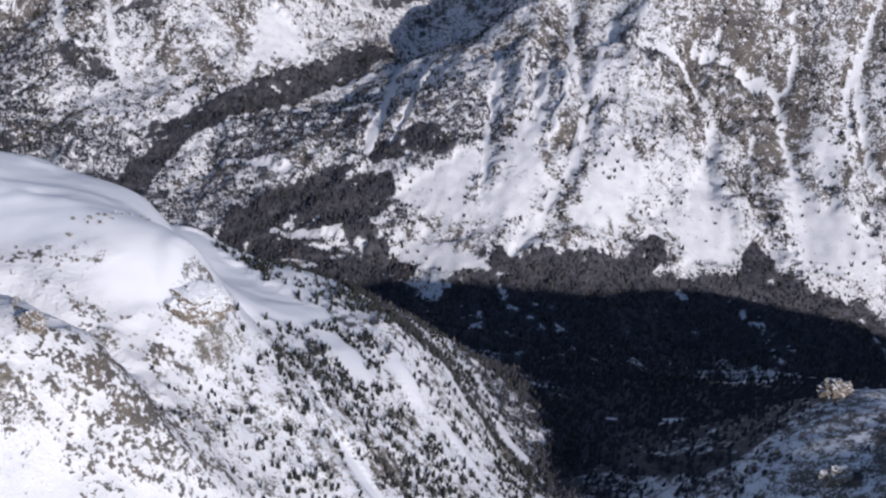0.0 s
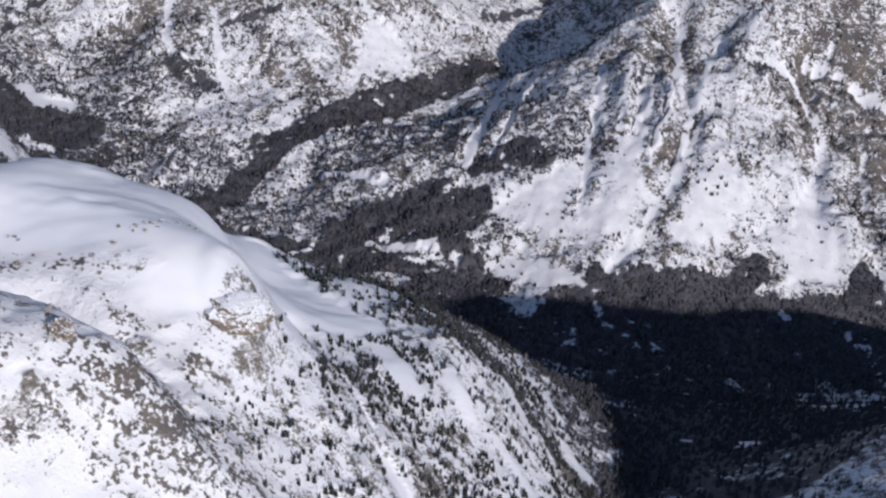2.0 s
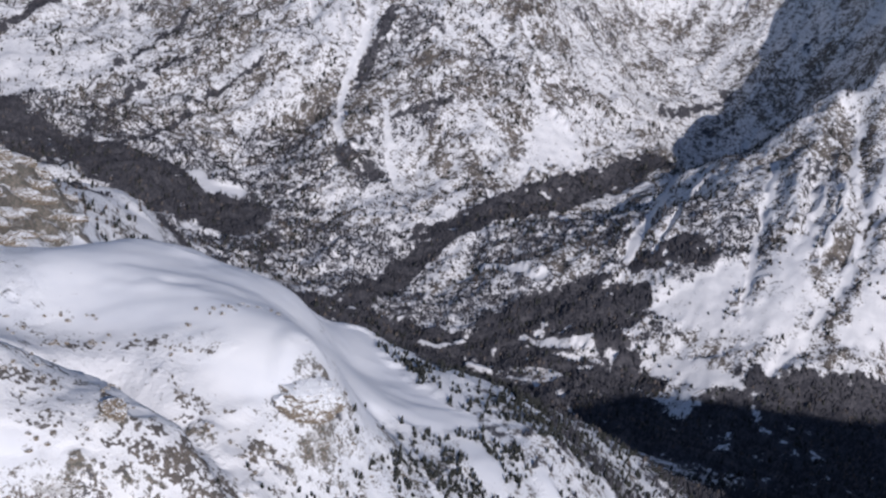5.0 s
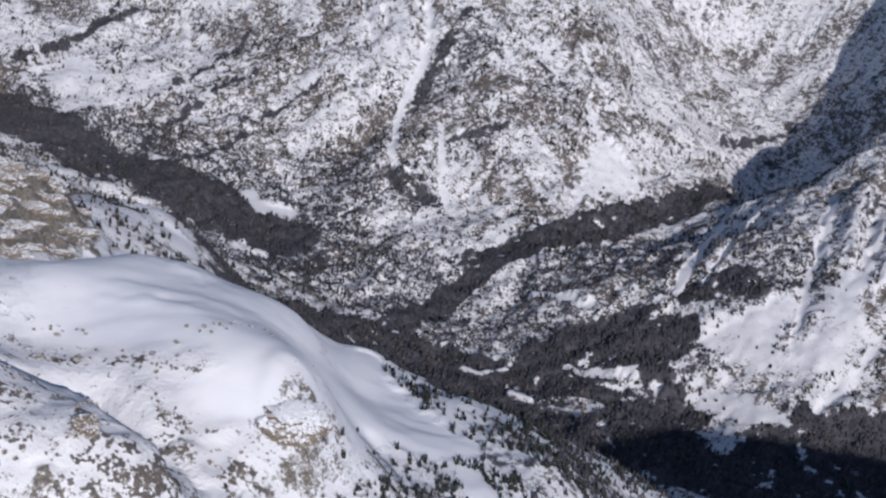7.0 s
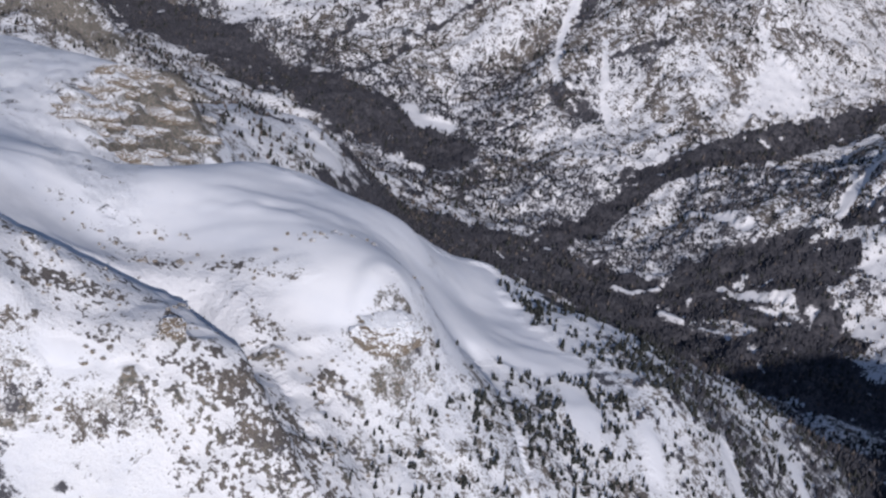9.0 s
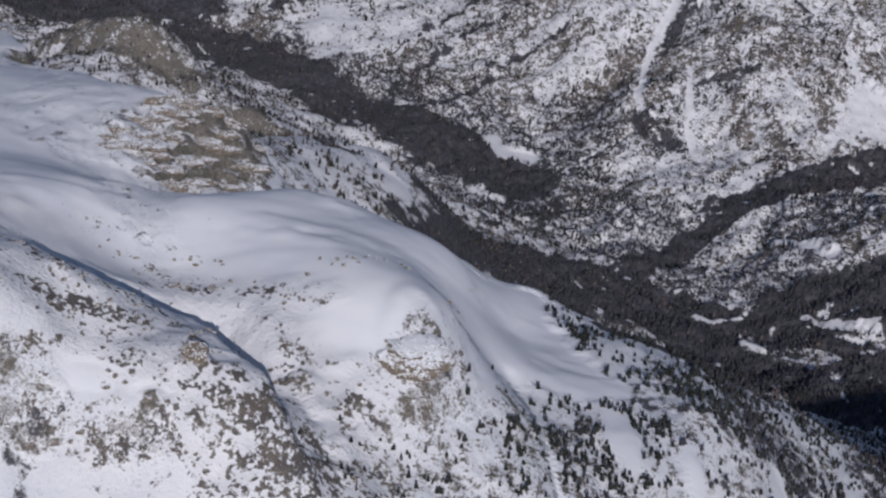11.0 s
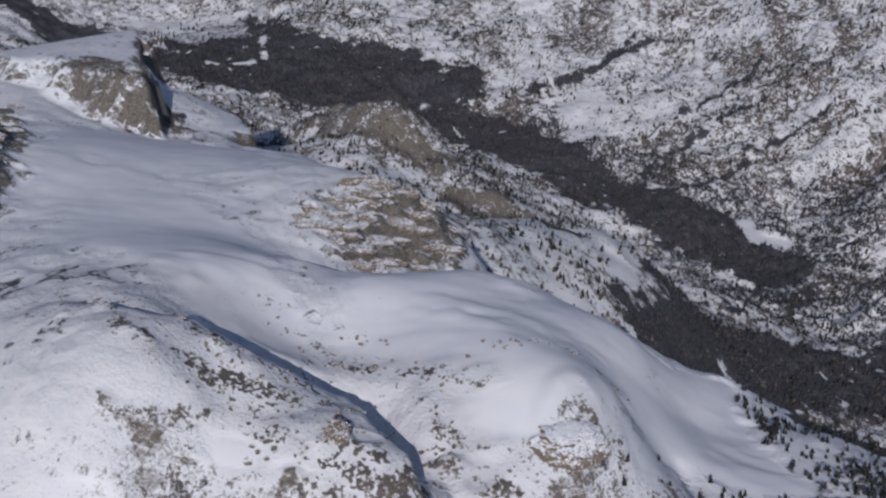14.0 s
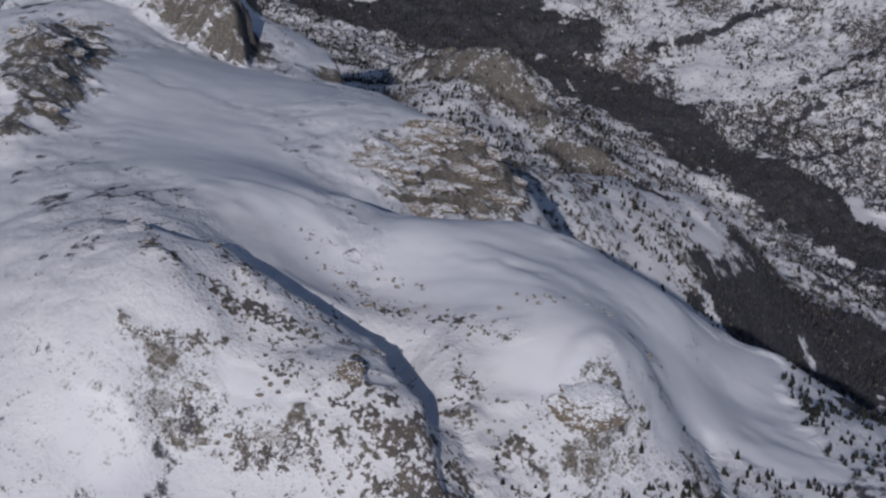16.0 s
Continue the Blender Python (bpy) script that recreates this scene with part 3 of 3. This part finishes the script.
def cover_hint(x, y):
    """How wooded, how rocky and how smoothly snowed over the land is, each 0 to 1."""
    wobble = fractal(x, y, 90, 3, 61)
    ragged = fractal(x, y, 28, 3, 63)
    crumb = fractal(x, y, 11, 2, 64)
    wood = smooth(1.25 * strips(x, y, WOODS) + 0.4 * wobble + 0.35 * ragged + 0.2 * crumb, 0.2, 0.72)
    wood = np.maximum(wood, smooth(within(x, y, FORK_STAND + BACK_STAND) + 30 * ragged + 16 * crumb, -6, 14))
    wood = np.maximum(wood, 0.8 * smooth(strips(x + 9 * ragged, y, FOLDS) + 0.5 * ragged + 0.4 * crumb, 0.35, 0.9))
    wood = np.maximum(wood, 0.5 * smooth(strips(x, y, COPSES) + 0.5 * wobble + 0.3 * ragged, 0.3, 0.9))
    near_crag = blots(x, y, CRAGS + SCARPS + BARE)
    rock = np.clip(np.maximum(0.4 * near_crag, 0.95 * blots(x, y, SCARPS)) + 0.45 * ragged * smooth(near_crag, 0, 0.25), 0, np.where(y < 1200, 0.58, 1.0))
    rock = np.maximum(rock, 0.8 * smooth(within(x, y, HEAD_CRAG + LAYERED_CRAG) + 14 * ragged + 8 * crumb, -8, 14))
    rock = np.maximum(rock, 0.42 * smooth(within(x, y, LEDGES) + 14 * ragged + 8 * crumb, -8, 14))
    rock = np.maximum(rock, 0.32 * smooth(within(x, y, PEAK_ROCK) + 20 * ragged + 12 * crumb, -10, 20))
    clean = np.maximum(smooth(blots(x, y, DRIFTS) + 0.22 * wobble + 0.1 * ragged, 0.2, 0.8), smooth(strips(x, y, OPEN) * 1.1 + 0.6 * ragged + 0.3 * wobble + 0.3 * crumb, 0.4, 1.15))
    clean = np.maximum(clean, 0.76 * smooth(within(x, y, CONES + EAST_CONES) + 13 * ragged + 12 * crumb, -8, 16))
    clean = np.maximum(clean, 0.62 * smooth(within(x, y, SLOPE_SNOW) + 18 * ragged + 16 * crumb, -6, 20))
    clean = np.maximum(clean, smooth(within(x, y, FLANK_SNOW) + 6 * ragged + 5 * crumb, -5, 6))
    # shaded snow kept thin so that scrub cover darkens it
    clean = np.maximum(clean, 0.28 * smooth(within(x, y, SHADE_SNOW) + 14 * ragged + 9 * crumb, -12, 10))
    cut = [(line, 0.42 * width) for line, width in GULLIES]
    clean = np.maximum(clean, smooth(strips(x + 7 * lattice(x, y, 40, 3) + 3 * lattice(x, y, 15, 4), y, cut) + 0.4 * ragged + 0.3 * crumb, 0.4, 0.9))
    return wood * (1 - 0.9 * clean), rock, clean * (1 - rock)


# ---- ground: one sheet that reaches the far rim ----
def spaced(*runs):
    out = []
    for start, end, gap in runs:
        out += list(np.arange(start, end, gap))
    return np.array(out + [runs[-1][1]], float)


XS = spaced((-4200, -3000, 40), (-3000, -1200, 9), (-1200, -720, 5), (-720, 60, 3.2), (60, 460, 5), (460, 1000, 9), (1000, 2600, 40))
YS = spaced((-1400, 600, 60), (600, 760, 10), (760, 1120, 3.2), (1120, 1460, 4), (1460, 2300, 9), (2300, 3420, 6), (3420, 4000, 11), (4000, 4900, 30))


def build_ground():
    gx, gy = np.meshgrid(XS, YS)
    gz = height(gx, gy)
    nx, ny = len(XS), len(YS)
    me = bpy.data.meshes.new("ground")
    me.vertices.add(nx * ny)
    me.vertices.foreach_set("co", np.stack([gx, gy, gz], -1).ravel())
    k = (np.arange(ny - 1)[:, None] * nx + np.arange(nx - 1)[None]).ravel()
    quads = np.stack([k, k + 1, k + nx + 1, k + nx], -1).astype(np.int32)
    me.loops.add(quads.size)
    me.loops.foreach_set("vertex_index", quads.ravel())
    me.polygons.add(len(quads))
    me.polygons.foreach_set("loop_start", np.arange(0, quads.size, 4, dtype=np.int32))
    me.polygons.foreach_set("use_smooth", np.ones(len(quads), bool))
    me.update(calc_edges=True)
    wood, rock, clean = cover_hint(gx, gy)
    for name, values in (("wood", wood), ("rock", rock), ("clean", clean), ("brush", brush_cover(gx, gy, clean)), ("tan", (1 - smooth(gy, 1450, 2500)) * (1 - smooth(nearness(gx, gy, LIP, 95)[0], 0, 0.3)))):
        me.attributes.new(name, "FLOAT", "POINT").data.foreach_set("value", np.asarray(values, np.float32).ravel())
    me.materials.append(GROUND)
    return tagged(new("ground", me), "snow-covered mountain ground with scrub, crags and gullies", "ground", kind="structure")


# rough ground behind the plateau
BEHIND = [(-780, 1780, 260, 110, -30), (-1300, 2080, 280, 130, 20)]


def brush_cover(x, y, clean):
    far = smooth(y, 1500, 2200)
    patchy = 0.5 + 0.5 * fractal(x, y, 120, 3, 81)
    # dark bands of scrub that run aslant down the far hillsides
    bands = np.maximum(smooth(fractal(0.5 * x + 0.9 * y, 2.2 * x - 1.6 * y, 150, 3, 85), 0.05, 0.55), smooth(fractal(0.35 * x - 0.3 * y, 1.5 * x + 1.9 * y, 130, 3, 89), 0.12, 0.6))
    lower = smooth(blots(x, y, [(-70, 1060, 190, 120, 50), (60, 1330, 150, 120, 30), (-150, 960, 90, 50, 20), (-720, 1560, 400, 120, -25), (-1000, 1950, 420, 200, 0)]), 0.1, 0.6)
    shoulder = smooth(blots(x, y, [(-250, 890, 130, 50, 20), (-420, 880, 100, 24, 0), (-180, 1060, 40, 30, 30)]), 0.1, 0.7)
    amount = 0.31 + 0.50 * far + 0.4 * lower * (1 - far) + 0.3 * shoulder
    amount = amount + 0.12 * smooth(blots(x, y, BEHIND) + 0.4 * fractal(x, y, 55, 3, 88), 0.2, 0.8)
    # more scrub, added to darken the snow in the dale's shade
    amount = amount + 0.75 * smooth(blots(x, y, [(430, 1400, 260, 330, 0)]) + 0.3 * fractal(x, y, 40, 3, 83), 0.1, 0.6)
    fans = smooth(blots(x, y, [(250, 2690, 480, 110, 8), (20, 2760, 160, 90, 0)]), 0.1, 0.6)
    crest = smooth(blots(x, y, [(330, 3080, 450, 190, 5)]), 0.1, 0.7)
    amount = amount * (1 - 0.16 * fans) + 0.04 * crest
    rims = strips(x, y, [(line, 2.2 * width) for line, width in PEAK_GULLIES]) * far * smooth(y, 2700, 2850)
    amount = amount + 0.18 * rims
    heaps = smooth(blots(x, y, CLUSTERS) + 0.35 * fractal(x, y, 18, 3, 87), 0.15, 0.95)
    return np.clip((amount * (0.5 + 0.8 * patchy) * (1 - far) + amount * (0.61 + 0.3 * patchy) * far + 0.34 * far * bands) * (1 - clean) + 0.42 * heaps, 0, 1.3)


build_ground()


# ---- woods ----
def cone_trees(name, places, heights, widths, mat, label, category):
    """Many small conical trees in one mesh: two stacked ragged skirts each."""
    n, sides = len(places), 5
    rng = np.random.default_rng(len(name) * 7 + n)
    turn = rng.uniform(0, 6.3, (n, 1)) + np.arange(sides)[None] * 2 * math.pi / sides
    verts = []
    for base, top, wide in ((0.08, 0.68, 1.0), (0.42, 1.0, 0.62)):
        r = widths[:, None] * wide * rng.uniform(0.7, 1.25, (n, sides))
        ring = np.stack([places[:, 0, None] + r * np.cos(turn), places[:, 1, None] + r * np.sin(turn),
                         places[:, 2, None] + heights[:, None] * (base + rng.uniform(-0.05, 0.05, (n, sides)))], -1)
        lean = rng.uniform(-0.06, 0.06, (n, 2)) * heights[:, None]
        tip = np.concatenate([places[:, :2] + lean, (places[:, 2] + heights * top)[:, None]], -1)[:, None]
        verts += [ring, tip]
    co = np.concatenate(verts, 1).reshape(-1, 3)
    per = 2 * (sides + 1)
    one = [(s + o, (s + 1) % sides + o, sides + o) for o in (0, sides + 1) for s in range(sides)]
    faces = (np.arange(n)[:, None, None] * per + np.array(one)[None]).reshape(-1, 3)
    me = bpy.data.meshes.new(name)
    me.vertices.add(len(co))
    me.vertices.foreach_set("co", co.ravel())
    me.loops.add(faces.size)
    me.loops.foreach_set("vertex_index", faces.ravel().astype(np.int32))
    me.polygons.add(len(faces))
    me.polygons.foreach_set("loop_start", np.arange(0, faces.size, 3, dtype=np.int32))
    me.update(calc_edges=True)
    me.materials.append(mat)
    return tagged(new(name, me), label, category, kind="stuff")


def scatter(count, x0, x1, y0, y1, chance, seed):
    rng = np.random.default_rng(seed)
    x, y = rng.uniform(x0, x1, count), rng.uniform(y0, y1, count)
    keep = rng.uniform(0, 1, count) < chance(x, y)
    x, y = x[keep], y[keep]
    return np.stack([x, y, height(x, y) - 0.4], -1), rng


def in_wood(x, y):
    wood, rock, clean = cover_hint(x, y)
    return wood * ((x > -380) | (y > 1450)) * (1 - smooth(clean, 0.2, 0.6)) * ((y > 1420) | (x > -60))


def on_slope(x, y):
    wood, rock, clean = cover_hint(x, y)
    patch = smooth(0.6 * fractal(x, y, 80, 3, 91) + 0.7 * fractal(0.5 * x + 0.9 * y, 2.2 * x - 1.6 * y, 150, 3, 85), -0.3, 0.5)
    rough = 0.5 * smooth(blots(x, y, BEHIND) + 0.6 * fractal(x, y, 55, 3, 88), 0.25, 0.8)
    clump = 0.25 + 0.75 * smooth(lattice(x, y, 17, 97) + 0.5 * lattice(x, y, 8, 98), -0.1, 0.5)
    return (1 - clean) * (1 - 0.7 * rock) * (np.maximum(patch * 0.85, rough) * clump + 0.05) + 0.012


def on_flank(x, y):
    wood, rock, clean = cover_hint(x, y)
    patch = smooth(0.6 * fractal(x, y, 60, 3, 95) + 0.7 * fractal(x, y, 16, 2, 96), -0.05, 0.4)
    where = smooth(blots(x, y, [(-20, 1180, 150, 190, 0), (60, 1400, 120, 160, 0), (-60, 1020, 130, 70, 45), (-90, 1450, 90, 110, 0), (-140, 1350, 120, 34, -14), (-120, 1150, 60, 30, 45), (-150, 1300, 80, 14, -55), (-90, 1270, 70, 14, -55)]), 0.1, 0.7)
    return where * (1 - smooth(clean, 0.05, 0.4)) * (0.1 + 0.75 * patch) * (np.hypot(x + 167, y - 1050) > 36)


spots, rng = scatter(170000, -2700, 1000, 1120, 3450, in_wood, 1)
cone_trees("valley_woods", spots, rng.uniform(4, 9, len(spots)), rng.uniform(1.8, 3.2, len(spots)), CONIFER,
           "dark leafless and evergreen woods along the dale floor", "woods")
spots, rng = scatter(52000, -2700, 1000, 1480, 3700, on_slope, 2)
cone_trees("hillside_trees", spots, rng.uniform(4, 9, len(spots)), rng.uniform(1.8, 3.6, len(spots)), BARE_WOOD,
           "grey scattered trees on the far snowy hillsides", "trees")
spots, rng = scatter(34000, -2700, 1000, 1700, 3600, on_slope, 7)
cone_trees("hillside_firs", spots, rng.uniform(6, 13, len(spots)), rng.uniform(2.0, 3.8, len(spots)), FIR,
           "dark firs dotted over the far snowy hillsides", "trees")
spots, rng = scatter(18000, -240, 300, 940, 1640, on_flank, 4)
cone_trees("slope_trees", spots[300:], rng.uniform(3, 8, len(spots))[300:], rng.uniform(1.2, 2.5, len(spots))[300:], FIR,
           "small dark firs scattered over the snowy shoulder", "trees")


# ---- single firs on the near shoulder ----
def part(name, bm, mat, parent, label=""):
    me = bpy.data.meshes.new(name)
    bm.to_mesh(me)
    bm.free()
    me.materials.append(mat)
    ob = new(name, me)
    ob.parent = parent
    return tagged(ob, label)


def fir(seed):
    r = random.Random(seed)
    top = new("fir_tree")
    bm = bmesh.new()
    bmesh.ops.create_cone(bm, cap_ends=True, segments=6, radius1=0.17, radius2=0.06, depth=2.4, matrix=pose(0, 0, 0.9))
    part("trunk", bm, BARK, top, "brown tapered trunk")
    bm = bmesh.new()
    tiers = 6
    for n in range(tiers):
        z0, z1 = 0.6 + n * 0.72, 1.75 + n * 0.72
        wide, sides, spin = 1.45 * (1 - n / (tiers + 0.6)) + 0.12, 9, r.uniform(0, 6)
        tip = bm.verts.new((r.uniform(-0.08, 0.08), r.uniform(-0.08, 0.08), z1))
        ring = []
        for k in range(sides):
            a, w = spin + k * 2 * math.pi / sides, wide * r.uniform(0.62, 1.2)
            ring.append(bm.verts.new((w * math.cos(a), w * math.sin(a), z0 + r.uniform(-0.25, 0.12))))
        for k in range(sides):
            bm.faces.new((ring[k], ring[(k + 1) % sides], tip))
    part("crown", bm, FIR, top, "dark green ragged crown dusted with snow")
    return tagged(top, "small dark green fir tree on snowy slope", "tree", "firs on the shoulder")


FIRS = [fir(n) for n in range(3)]
rng = np.random.default_rng(12)
for n, (x, y, z) in enumerate(spots[:300]):
    size = rng.uniform(0.75, 1.5)
    m = pose(x, y, z, rng.uniform(-4, 4), rng.uniform(-4, 4), rng.uniform(0, 360))
    if n < 3:
        FIRS[n].matrix_basis = m @ Matrix.Diagonal((size, size, size, 1))
    else:
        FIRS[n % 3].scale = (size, size, size)
        copy_thing(FIRS[n % 3], m)


# ---- crags ----
def crag(name, x, y, a, b, tall, turn, seed, label, lift=0.0, slope=0.0, broken=0.55, mat=CRAG):
    """A weathered mass of stone: broken facets on a flat-topped lump, its foot sunk into the slope."""
    bm = bmesh.new()
    bmesh.ops.create_icosphere(bm, subdivisions=5 if a > 12 else 4 if a > 5 else 3, radius=1)
    for v in bm.verts:
        p = v.co.copy()
        q = Vector((p.x * a, p.y * b, p.z * tall)) / a
        crack = abs(noise.noise(q * 2.2 + Vector((seed, 0, 0)))) + 0.55 * abs(noise.noise(q * 5.1 + Vector((0, seed, 0)))) + 0.3 * abs(noise.noise(q * 11 + Vector((0, 0, seed))))
        p *= 1.12 - broken * crack + 0.2 * noise.noise(q * 1.1 + Vector((seed, seed, 0)))
        v.co = (p.x * a, p.y * b, max(-0.6, min(p.z, 0.72 + 0.25 * p.z)) * tall)
    me = bpy.data.meshes.new(name)
    bm.to_mesh(me)
    bm.free()
    me.materials.append(mat)
    ob = new(name, me)
    ground = float(height(np.array(x, float), np.array(y, float)))
    ob.matrix_basis = pose(x, y, ground + lift, slope, 0, turn)
    return tagged(ob, label, "rock", "crags")


crag("rock_outcrop", -169, 1051, 27, 20, 11, 45, 3.1, "brown rocky knob capped with patchy snow", -4.5, 18, 0.3, KNOB)
crag("rock_outcrop", -252, 911, 9, 8, 8, 10, 5.2, "brown jutting rock at the lip of a ravine", 2.5)
crag("rock_outcrop", -260, 912, 5, 4, 3, 40, 7.7, "brown jutting rock at the lip of a ravine")
rng = random.Random(5)
for n in range(60):
    s, w = rng.uniform(-1, 1), rng.uniform(-1, 1)
    x, y = -548 + 42 * w - 12 * s, 1250 + 72 * s + 18 * w
    crag("rock_ledge", x, y, rng.uniform(7, 20), rng.uniform(3.5, 7), rng.uniform(2.5, 6), rng.uniform(15, 50), 20.3 + n,
         "brown layered rock ledge streaked with snow", -0.5, rng.uniform(-12, 4))
for n in range(26):
    s = n / 25
    crag("brown_crag", -790 - 280 * s + rng.uniform(-35, 35), 950 + 230 * s + rng.uniform(-35, 35), rng.uniform(6, 17), rng.uniform(5, 10),
         rng.uniform(2, 5), rng.uniform(20, 70), 60.1 + n, "brown weathered crag rising from snow", -0.5)
crag("sunlit_rock", 396, 1358, 19, 12, 15, 20, 8.8, "pale rock tip standing out of shade", 4)
crag("sunlit_rock", 371, 1188, 20, 9, 11, 35, 8.1, "pale rock tip standing out of shade", 3)
for n in range(210):
    cx, cy, a, b, turn = rng.choice(CLUSTERS) if n > 80 else (SCARPS[:2] + CRAGS[:11] + CRAGS[13:])[rng.randrange(14)]
    u, v = rng.gauss(0, 0.7) * a, rng.gauss(0, 0.7) * b
    c, s = math.cos(radians(turn)), math.sin(radians(turn))
    crag("boulder", cx + u * c - v * s, cy + u * s + v * c, rng.uniform(1.0, 3.4), rng.uniform(0.9, 2.4), rng.uniform(0.7, 1.9), rng.uniform(0, 360), 90.7 + n,
         "brown boulder half buried in snow", 0.1)
